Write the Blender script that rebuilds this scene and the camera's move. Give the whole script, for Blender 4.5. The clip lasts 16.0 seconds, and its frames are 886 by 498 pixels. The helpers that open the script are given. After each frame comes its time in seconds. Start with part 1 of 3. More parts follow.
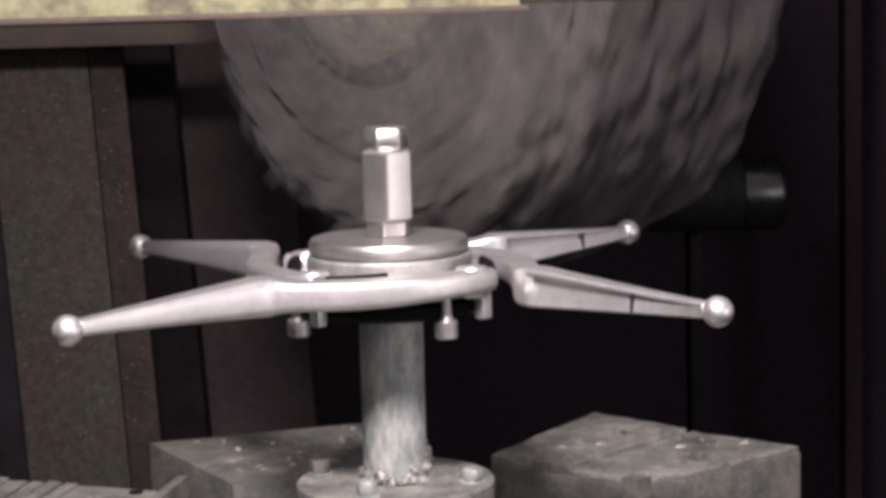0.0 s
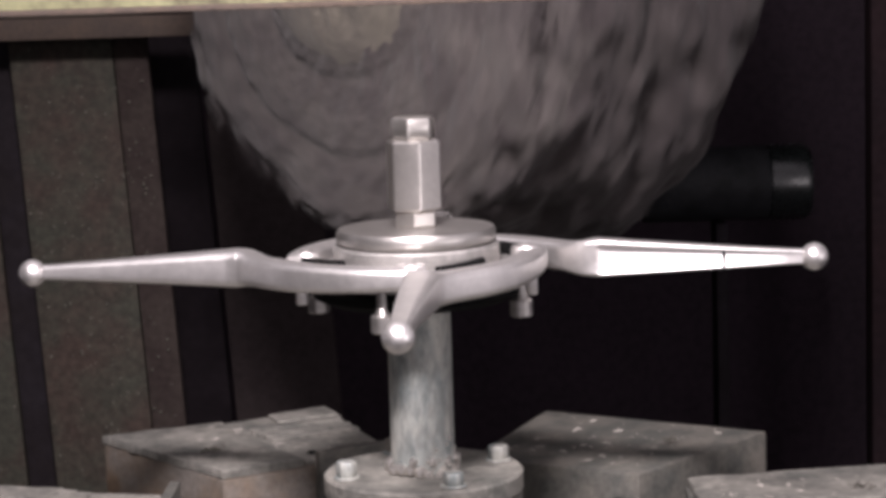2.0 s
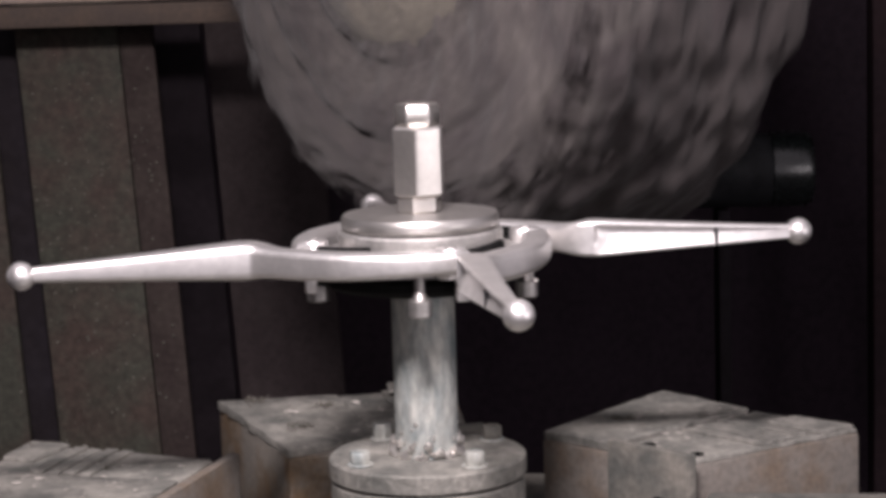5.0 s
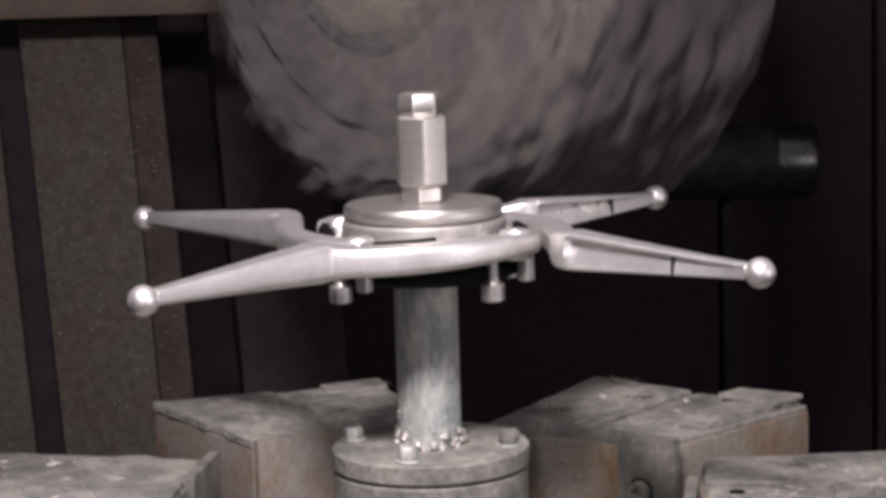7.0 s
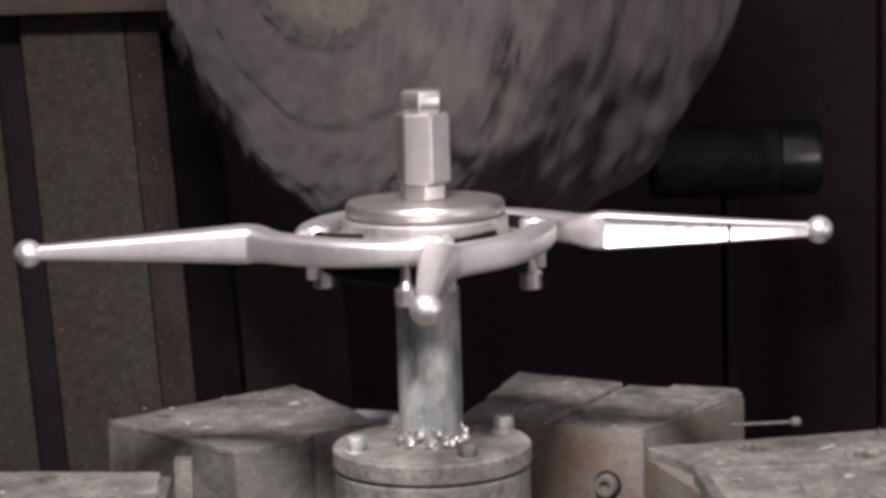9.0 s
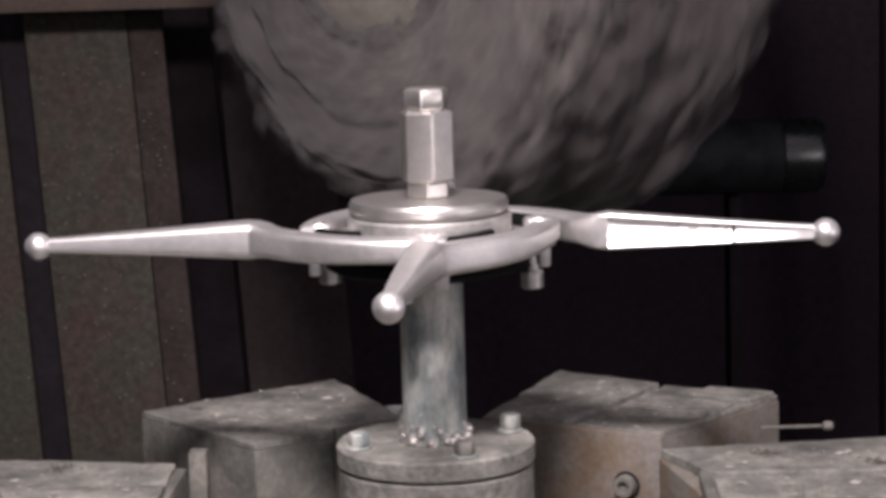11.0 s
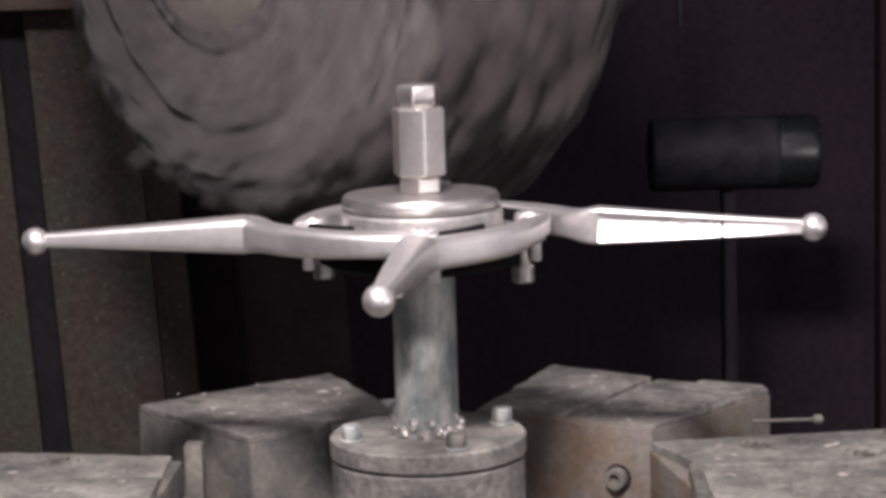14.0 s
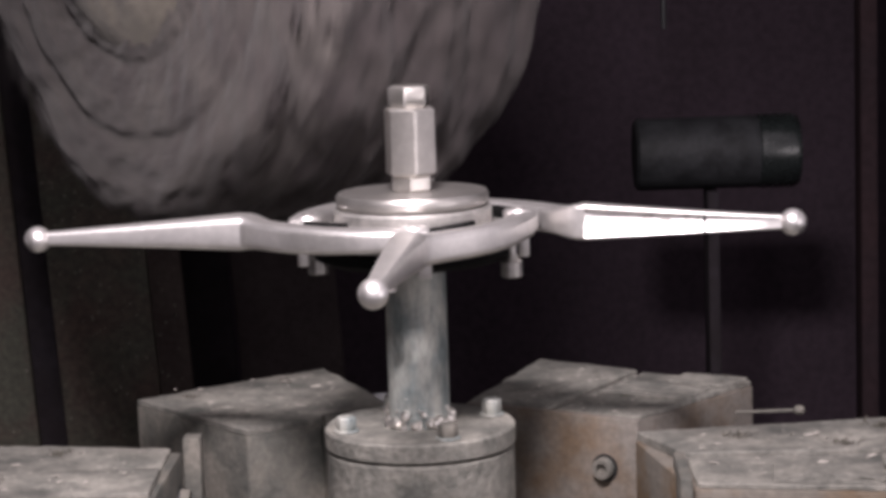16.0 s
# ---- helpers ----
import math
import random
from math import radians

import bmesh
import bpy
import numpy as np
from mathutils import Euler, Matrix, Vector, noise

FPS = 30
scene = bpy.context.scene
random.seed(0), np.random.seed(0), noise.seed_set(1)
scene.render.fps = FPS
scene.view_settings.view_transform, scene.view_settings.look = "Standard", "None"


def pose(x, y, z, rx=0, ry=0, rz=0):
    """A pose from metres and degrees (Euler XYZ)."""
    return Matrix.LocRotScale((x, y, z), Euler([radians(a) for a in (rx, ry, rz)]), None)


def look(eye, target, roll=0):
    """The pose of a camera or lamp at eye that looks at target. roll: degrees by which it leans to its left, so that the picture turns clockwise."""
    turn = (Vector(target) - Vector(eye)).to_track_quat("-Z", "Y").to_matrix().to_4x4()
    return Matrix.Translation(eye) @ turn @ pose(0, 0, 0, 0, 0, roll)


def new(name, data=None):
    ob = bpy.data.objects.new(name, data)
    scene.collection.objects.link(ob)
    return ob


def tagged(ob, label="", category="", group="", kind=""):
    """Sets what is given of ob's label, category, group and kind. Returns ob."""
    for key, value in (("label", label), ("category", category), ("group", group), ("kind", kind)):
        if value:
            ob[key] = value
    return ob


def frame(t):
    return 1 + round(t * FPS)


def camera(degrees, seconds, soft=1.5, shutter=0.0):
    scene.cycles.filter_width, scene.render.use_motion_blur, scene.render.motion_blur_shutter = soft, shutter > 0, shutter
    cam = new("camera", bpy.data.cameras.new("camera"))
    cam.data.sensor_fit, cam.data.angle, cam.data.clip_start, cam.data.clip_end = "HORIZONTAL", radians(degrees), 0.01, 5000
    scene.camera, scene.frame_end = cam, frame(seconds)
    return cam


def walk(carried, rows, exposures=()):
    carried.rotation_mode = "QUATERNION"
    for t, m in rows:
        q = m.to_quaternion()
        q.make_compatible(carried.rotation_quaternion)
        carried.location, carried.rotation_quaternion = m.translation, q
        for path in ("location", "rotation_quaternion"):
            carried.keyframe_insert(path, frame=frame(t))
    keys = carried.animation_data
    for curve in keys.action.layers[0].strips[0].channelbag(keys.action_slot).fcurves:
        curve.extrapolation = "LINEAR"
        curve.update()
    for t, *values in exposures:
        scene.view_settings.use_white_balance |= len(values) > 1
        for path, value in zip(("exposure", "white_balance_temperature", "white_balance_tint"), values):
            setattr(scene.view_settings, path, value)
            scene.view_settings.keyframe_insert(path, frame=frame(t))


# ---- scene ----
# ---- camera and its path ----
cam = camera(21.87, 16.0, soft=3.9, shutter=0.2)
PATH = [  # seconds, place, yaw, pitch, roll
    (0.0, 0.0002, -1.5226, 0.2255, -1.560, -7.781, 1.488),
    (0.5, 0.0006, -1.5175, 0.2236, -1.430, -7.846, 1.498),
    (1.0, -0.0010, -1.5157, 0.2236, -1.154, -7.839, 1.478),
    (1.5, -0.0012, -1.5152, 0.2234, -1.077, -7.880, 1.628),
    (2.0, -0.0031, -1.5178, 0.2244, -1.030, -7.991, 1.743),
    (2.5, -0.0035, -1.5192, 0.2246, -0.888, -8.102, 1.968),
    (3.0, -0.0046, -1.5232, 0.2239, -0.798, -8.174, 2.081),
    (3.5, -0.0045, -1.5296, 0.2265, -0.856, -8.214, 2.043),
    (6.0, -0.0034, -1.5331, 0.2214, -0.938, -8.299, 1.574),
    (6.5, -0.0051, -1.5335, 0.2209, -0.965, -8.346, 1.594),
    (7.0, -0.0029, -1.5296, 0.2210, -0.829, -8.424, 1.686),
    (7.5, -0.0024, -1.5236, 0.2227, -0.852, -8.477, 1.658),
    (8.0, 0.0000, -1.5205, 0.2214, -0.784, -8.464, 1.599),
    (8.5, -0.0010, -1.5193, 0.2219, -0.757, -8.554, 1.610),
    (9.0, -0.0013, -1.5199, 0.2217, -0.717, -8.545, 1.618),
    (11.5, -0.0023, -1.5232, 0.2221, -0.612, -8.617, 1.680),
    (12.0, -0.0032, -1.5247, 0.2212, -0.533, -8.627, 1.760),
    (12.5, -0.0014, -1.5290, 0.2218, -0.489, -8.584, 1.748),
    (13.0, 0.0040, -1.5340, 0.2211, -0.421, -8.572, 1.750),
    (13.5, 0.0100, -1.5368, 0.2213, -0.337, -8.585, 1.719),
    (14.0, 0.0076, -1.5402, 0.2226, -0.492, -8.659, 1.659),
    (14.5, 0.0060, -1.5454, 0.2220, -0.557, -8.644, 1.790),
    (15.0, 0.0049, -1.5601, 0.2236, -0.538, -8.632, 1.847),
    (15.5, 0.0042, -1.5722, 0.2240, -0.646, -8.575, 1.939),
    (16.0, 0.0039, -1.5879, 0.2245, -0.873, -8.574, 1.879),
]
walk(cam, [(t, pose(x, y, z, 90 + pitch, roll, yaw)) for t, x, y, z, yaw, pitch, roll in PATH])

# turntable: seconds, angle about the upright spindle
TURN = [(0.0, 51.11), (0.5, 38.85), (1.0, 26.50), (1.5, 13.73), (2.0, 1.65), (2.5, -10.94), (3.0, -23.35),
        (3.5, -36.03), (6.0, -99.54), (6.5, -112.11), (7.0, -124.50), (7.5, -136.75), (8.0, -149.18),
        (8.5, -161.46), (9.0, -173.70), (9.2, -177.3), (9.4, -178.45), (9.8, -178.6), (16.0, -178.6)]
# buffing wheel: seconds, sideways travel of its spindle
SLIDE = [(0.0, 0.022), (0.5, 0.004), (1.0, 0.001), (1.5, 0.002), (2.0, -0.018), (2.5, -0.036), (3.0, -0.048),
         (3.5, -0.038), (4.2, -0.008), (5.0, 0.018), (5.6, 0.022), (6.0, 0.014), (6.5, 0.006), (7.0, -0.004), (7.5, -0.024), (8.0, -0.034),
         (8.5, -0.044), (9.0, -0.043), (9.5, -0.033), (10.5, -0.015), (11.5, -0.005), (12.0, -0.001), (12.5, 0.0), (13.0, -0.039), (13.5, -0.086),
         (14.0, -0.126), (14.5, -0.176), (15.0, -0.181), (15.5, -0.190), (16.0, -0.188)]

# ---- light ----
world = bpy.data.worlds.new("workshop_air")
scene.world = world
world.use_nodes = True
world.node_tree.nodes["Background"].inputs[0].default_value = (0.92, 0.82, 0.90, 1)
world.node_tree.nodes["Background"].inputs[1].default_value = 0.47


def area_lamp(name, eye, target, sx, sy, watts, colour):
    data = bpy.data.lights.new(name, "AREA")
    data.shape, data.size, data.size_y, data.energy, data.color = "RECTANGLE", sx, sy, watts, colour
    ob = new(name, data)
    ob.matrix_world = look(eye, target)
    return ob


area_lamp("workshop_lamp", (-0.07, -0.82, 0.80), (-0.01, 0.05, 0.0), 0.26, 0.13, 7.4, (1.0, 0.90, 0.93)).data.spread = radians(84)
area_lamp("doorway_light", (1.75, -1.35, 0.12), (0, 0.0, -0.05), 0.7, 0.6, 5.6, (1.0, 0.91, 0.93))
area_lamp("window_light", (0.20, -2.45, 0.50), (0, 0.3, 0.0), 0.5, 0.3, 2.3, (1.0, 0.93, 0.95))
scene.view_settings.exposure = 0.0


# ---- materials ----
def material(name, base, rough=0.5, metal=0.0, vary=0.3, scale=20.0, fine=200.0, bump=0.1, second=None, spots=0.5, stretch=None, sheen=0.0, spread=0.12, depth=0.001, gloss=0.5):
    """A surface with variation at two scales: large stains in a second colour, and fine grain with relief."""
    m = bpy.data.materials.new(name)
    m.use_nodes = True
    n, l = m.node_tree.nodes, m.node_tree.links
    b = n["Principled BSDF"]
    tc = n.new("ShaderNodeTexCoord")
    src = tc.outputs["Object"]
    if stretch:
        mp = n.new("ShaderNodeMapping")
        mp.inputs["Scale"].default_value = stretch
        l.new(src, mp.inputs["Vector"])
        src = mp.outputs["Vector"]
    big, small = n.new("ShaderNodeTexNoise"), n.new("ShaderNodeTexNoise")
    for t, s, d in ((big, scale, 5), (small, fine, 4)):
        t.inputs["Scale"].default_value, t.inputs["Detail"].default_value = s, d
        t.inputs["Roughness"].default_value = 0.62
        l.new(src, t.inputs["Vector"])
    ramp = n.new("ShaderNodeValToRGB")
    ramp.color_ramp.elements[0].position, ramp.color_ramp.elements[1].position = spots - spread, spots + spread
    ramp.color_ramp.elements[0].color = (*base, 1)
    ramp.color_ramp.elements[1].color = (*(second or tuple(c * (1 - vary) for c in base)), 1)
    l.new(big.outputs["Fac"], ramp.inputs["Fac"])
    mix = n.new("ShaderNodeMix")
    mix.data_type, mix.blend_type = "RGBA", "MULTIPLY"
    mix.inputs["Factor"].default_value = vary
    grain = n.new("ShaderNodeValToRGB")
    grain.color_ramp.elements[0].position, grain.color_ramp.elements[1].position = 0.35, 0.65
    grain.color_ramp.elements[0].color = (0.35, 0.35, 0.35, 1)
    l.new(small.outputs["Fac"], grain.inputs["Fac"])
    l.new(ramp.outputs["Color"], mix.inputs["A"])
    l.new(grain.outputs["Color"], mix.inputs["B"])
    l.new(mix.outputs["Result"], b.inputs["Base Color"])
    rr = n.new("ShaderNodeMapRange")
    rr.inputs["To Min"].default_value, rr.inputs["To Max"].default_value = rough * 0.8, min(1, rough * 1.25)
    l.new(small.outputs["Fac"], rr.inputs["Value"])
    l.new(rr.outputs["Result"], b.inputs["Roughness"])
    b.inputs["Metallic"].default_value = metal
    b.inputs["Specular IOR Level"].default_value = gloss
    if sheen:
        b.inputs["Sheen Weight"].default_value = sheen
    bp = n.new("ShaderNodeBump")
    bp.inputs["Strength"].default_value, bp.inputs["Distance"].default_value = bump, depth
    l.new(small.outputs["Fac"], bp.inputs["Height"])
    l.new(bp.outputs["Normal"], b.inputs["Normal"])
    return m


ALU = material("satin_aluminium", (0.91, 0.885, 0.87), 0.38, 0.90, 0.12, 30, 260, 0.06)
ALU_RAW = material("raw_cast_aluminium", (0.62, 0.60, 0.58), 0.5, 0.85, 0.3, 60, 400, 0.25)
STEEL = material("turned_steel", (0.56, 0.54, 0.52), 0.36, 0.9, 0.2, 40, 300, 0.08, stretch=(1, 1, 6))
NUT = material("zinc_plated_steel", (0.74, 0.71, 0.675), 0.33, 0.95, 0.12, 50, 300, 0.05)
PIPE = material("galvanised_pipe", (0.52, 0.52, 0.48), 0.55, 0.3, 0.5, 48, 260, 0.5, second=(0.21, 0.25, 0.255), stretch=(1, 1, 0.4), spots=0.52)
BLOCK = material("dusty_cast_iron", (0.21, 0.195, 0.170), 0.75, 0.1, 0.5, 24, 200, 0.5, second=(0.098, 0.100, 0.091))
RUST_PATCH = material("rust_patched_iron", (0.20, 0.18, 0.155), 0.8, 0.05, 0.5, 15, 180, 0.6, second=(0.165, 0.108, 0.060), spots=0.50, spread=0.09)
RUSTY = material("rust_stained_iron", (0.20, 0.18, 0.16), 0.75, 0.1, 0.45, 17, 200, 0.5, second=(0.165, 0.117, 0.078), spots=0.55)
# black that carries the shade in gaps, bolt holes and under the clamp
SHADE_BLACK = material("shade_black", (0.006, 0.006, 0.006), 0.8, 0.0, 0.3, 40, 200, 0.2, gloss=0.1)
DARK = material("black_machined_steel", (0.035, 0.035, 0.038), 0.5, 0.5, 0.3, 40, 200, 0.2)
FELT = material("grey_buffing_cloth", (0.099, 0.088, 0.083), 0.95, 0.0, 0.45, 18, 120, 0.6, second=(0.066, 0.057, 0.057), sheen=0.15, gloss=0.2, depth=0.003)
# darker copy of the wheel cloth: the rim's shade is put into the colour
FELT_RIM = material("shade_darkened_rim_cloth", (0.066, 0.057, 0.056), 0.95, 0.0, 0.5, 16, 110, 0.6, second=(0.044, 0.037, 0.038), gloss=0.15, sheen=0.1, depth=0.003)
FELT_WARM = material("worn_tan_cloth", (0.155, 0.138, 0.112), 0.9, 0.0, 0.4, 26, 150, 0.6, second=(0.12, 0.106, 0.09), sheen=0.15, depth=0.002)
LINT = material("pale_lint", (0.45, 0.42, 0.38), 0.95, 0.0, 0.3, 60, 400, 0.3)
LINT_DULL = material("dull_compound", (0.13, 0.12, 0.10), 0.95, 0.0, 0.3, 60, 400, 0.3)
PAINT = material("chipped_green_yellow_paint", (0.24, 0.235, 0.13), 0.6, 0.0, 0.4, 30, 160, 0.5, second=(0.10, 0.09, 0.055), spread=0.08, spots=0.55)
RUST = material("rusty_steel", (0.10, 0.072, 0.055), 0.8, 0.1, 0.5, 35, 200, 0.5, second=(0.08, 0.06, 0.05))
SPECK = material("speckled_grimy_panel", (0.066, 0.066, 0.052), 0.75, 0.0, 0.7, 14, 150, 0.5, second=(0.074, 0.054, 0.045), spots=0.52, gloss=0.25)
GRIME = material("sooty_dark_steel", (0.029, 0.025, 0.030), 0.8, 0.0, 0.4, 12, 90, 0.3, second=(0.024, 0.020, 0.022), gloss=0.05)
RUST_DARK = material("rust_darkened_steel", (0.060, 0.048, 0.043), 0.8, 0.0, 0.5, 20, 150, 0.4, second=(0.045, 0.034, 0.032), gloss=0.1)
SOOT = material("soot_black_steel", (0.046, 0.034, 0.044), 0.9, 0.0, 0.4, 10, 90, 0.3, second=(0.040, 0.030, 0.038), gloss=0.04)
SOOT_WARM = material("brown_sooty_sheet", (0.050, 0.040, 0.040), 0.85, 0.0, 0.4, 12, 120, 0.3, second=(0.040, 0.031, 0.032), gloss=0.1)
EDGE_DARK = material("near_black_edge", (0.017, 0.0135, 0.016), 0.85, 0.0, 0.4, 12, 120, 0.3, gloss=0.05)
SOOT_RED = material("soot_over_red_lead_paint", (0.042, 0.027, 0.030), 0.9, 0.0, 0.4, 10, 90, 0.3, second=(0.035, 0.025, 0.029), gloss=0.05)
GREEN = material("dark_green_machine_paint", (0.030, 0.031, 0.034), 0.55, 0.0, 0.4, 40, 200, 0.3, gloss=0.15)
LIP_DARK = material("dark_green_lip_paint", (0.045, 0.050, 0.030), 0.6, 0.0, 0.5, 30, 160, 0.4, second=(0.018, 0.016, 0.014), gloss=0.2)
GREEN_GLOSS = material("glossy_green_machine_paint", (0.016, 0.020, 0.020), 0.26, 0.0, 0.4, 40, 200, 0.2, gloss=0.9)


# ---- mesh helpers ----
def mesh_of(name, bm, mat, smooth=40):
    bmesh.ops.recalc_face_normals(bm, faces=bm.faces)
    me = bpy.data.meshes.new(name)
    if smooth:
        for f in bm.faces:
            f.smooth = True
        for e in bm.edges:
            if len(e.link_faces) == 2 and e.calc_face_angle(0) > radians(smooth):
                e.smooth = False
    bm.to_mesh(me)
    bm.free()
    me.materials.append(mat)
    return me


def part(name, bm, mat, parent=None, label="", m=None, smooth=40):
    ob = new(name, mesh_of(name, bm, mat, smooth))
    if parent is not None:
        ob.parent = parent
    if m is not None:
        ob.matrix_basis = m
    if label:
        ob["label"] = label
    return ob


def empty(name, label, category, group="", m=None):
    ob = new(name)
    ob.empty_display_size = 0.02
    if m is not None:
        ob.matrix_basis = m
    return tagged(ob, label, category, group)


def lathe(profile, n=64, cx=0.0, cy=0.0, capped=True):
    """A turned body about the upright axis from a profile of (radius, height)."""
    bm = bmesh.new()
    rings = []
    for r, z in profile:
        if r < 1e-6:
            rings.append([bm.verts.new((cx, cy, z))])
        else:
            rings.append([bm.verts.new((cx + r * math.cos(2 * math.pi * i / n), cy + r * math.sin(2 * math.pi * i / n), z)) for i in range(n)])
    for a, b in zip(rings, rings[1:]):
        for i in range(n):
            j = (i + 1) % n
            if len(a) == 1:
                bm.faces.new((a[0], b[i], b[j]))
            elif len(b) == 1:
                bm.faces.new((a[i], a[j], b[0]))
            else:
                bm.faces.new((a[i], a[j], b[j], b[i]))
    if capped:
        for ring in (rings[0], rings[-1]):
            if len(ring) > 2:
                bm.faces.new(ring)
    return bm


def disc(r, z0, z1, bev=0.0012, n=64, cx=0.0, cy=0.0):
    return lathe([(r - bev, z0), (r, z0 + bev), (r, z1 - bev), (r - bev, z1)], n, cx, cy)


def hexagon(af, z0, z1, turn=0.0, bev=0.0015, cx=0.0, cy=0.0):
    """A hexagonal prism with chamfered ends and eased upright edges; af: width across flats."""
    bm = bmesh.new()
    rings = []
    for s, z in ((0.90, z0), (1, z0 + bev), (1, z1 - bev), (0.90, z1)):
        r = af / 2 / math.cos(math.pi / 6) * s
        ring = []
        for i in range(6):
            for e in (-0.075, -0.025, 0.025, 0.075):
                a = turn + i * math.pi / 3 + e
                k = r * math.cos(math.pi / 6) / math.cos(math.pi / 6 - abs(e)) - (0.00012 if abs(e) < 0.05 else 0)
                ring.append(bm.verts.new((cx + k * math.cos(a), cy + k * math.sin(a), z)))
        rings.append(ring)
    n = len(rings[0])
    for a, b in zip(rings, rings[1:]):
        for i in range(n):
            bm.faces.new((a[i], a[(i + 1) % n], b[(i + 1) % n], b[i]))
    bm.faces.new(rings[0])
    bm.faces.new(rings[-1])
    return bm


def prism(points, z0, z1, bev=0.002, segments=2):
    """An upright slab on a polygon, with bevelled edges."""
    bm = bmesh.new()
    lo = [bm.verts.new((x, y, z0)) for x, y in points]
    hi = [bm.verts.new((x, y, z1)) for x, y in points]
    bm.faces.new(lo)
    bm.faces.new(hi)
    k = len(points)
    for i in range(k):
        bm.faces.new((lo[i], lo[(i + 1) % k], hi[(i + 1) % k], hi[i]))
    bmesh.ops.recalc_face_normals(bm, faces=bm.faces)
    if bev:
        bmesh.ops.bevel(bm, geom=list(bm.edges), offset=bev, segments=segments, affect="EDGES", profile=0.6)
    return bm


def box(x0, x1, y0, y1, z0, z1, bev=0.002):
    return prism([(x0, y0), (x1, y0), (x1, y1), (x0, y1)], z0, z1, bev)


def join(*bms):
    out = bmesh.new()
    for b in bms:
        me = bpy.data.meshes.new("tmp")
        b.to_mesh(me)
        out.from_mesh(me)
        bpy.data.meshes.remove(me)
        b.free()
    return out


def sweep(stations, n=20, power=2.6):
    """A rounded bar through stations of (centre, side direction, half width, half height)."""
    bm = bmesh.new()
    rings = []
    for c, side, hw, hh in stations:
        ring = []
        for i in range(n):
            a = 2 * math.pi * i / n
            ca, sa = math.cos(a), math.sin(a)
            u = math.copysign(abs(ca) ** (2 / power), ca) * hw
            v = math.copysign(abs(sa) ** (2 / power), sa) * hh
            ring.append(bm.verts.new(Vector(c) + Vector(side) * u + Vector((0, 0, v))))
        rings.append(ring)
    for a, b in zip(rings, rings[1:]):
        for i in range(n):
            j = (i + 1) % n
            bm.faces.new((a[i], a[j], b[j], b[i]))
    bm.faces.new(rings[0])
    bm.faces.new(rings[-1])
    return bm


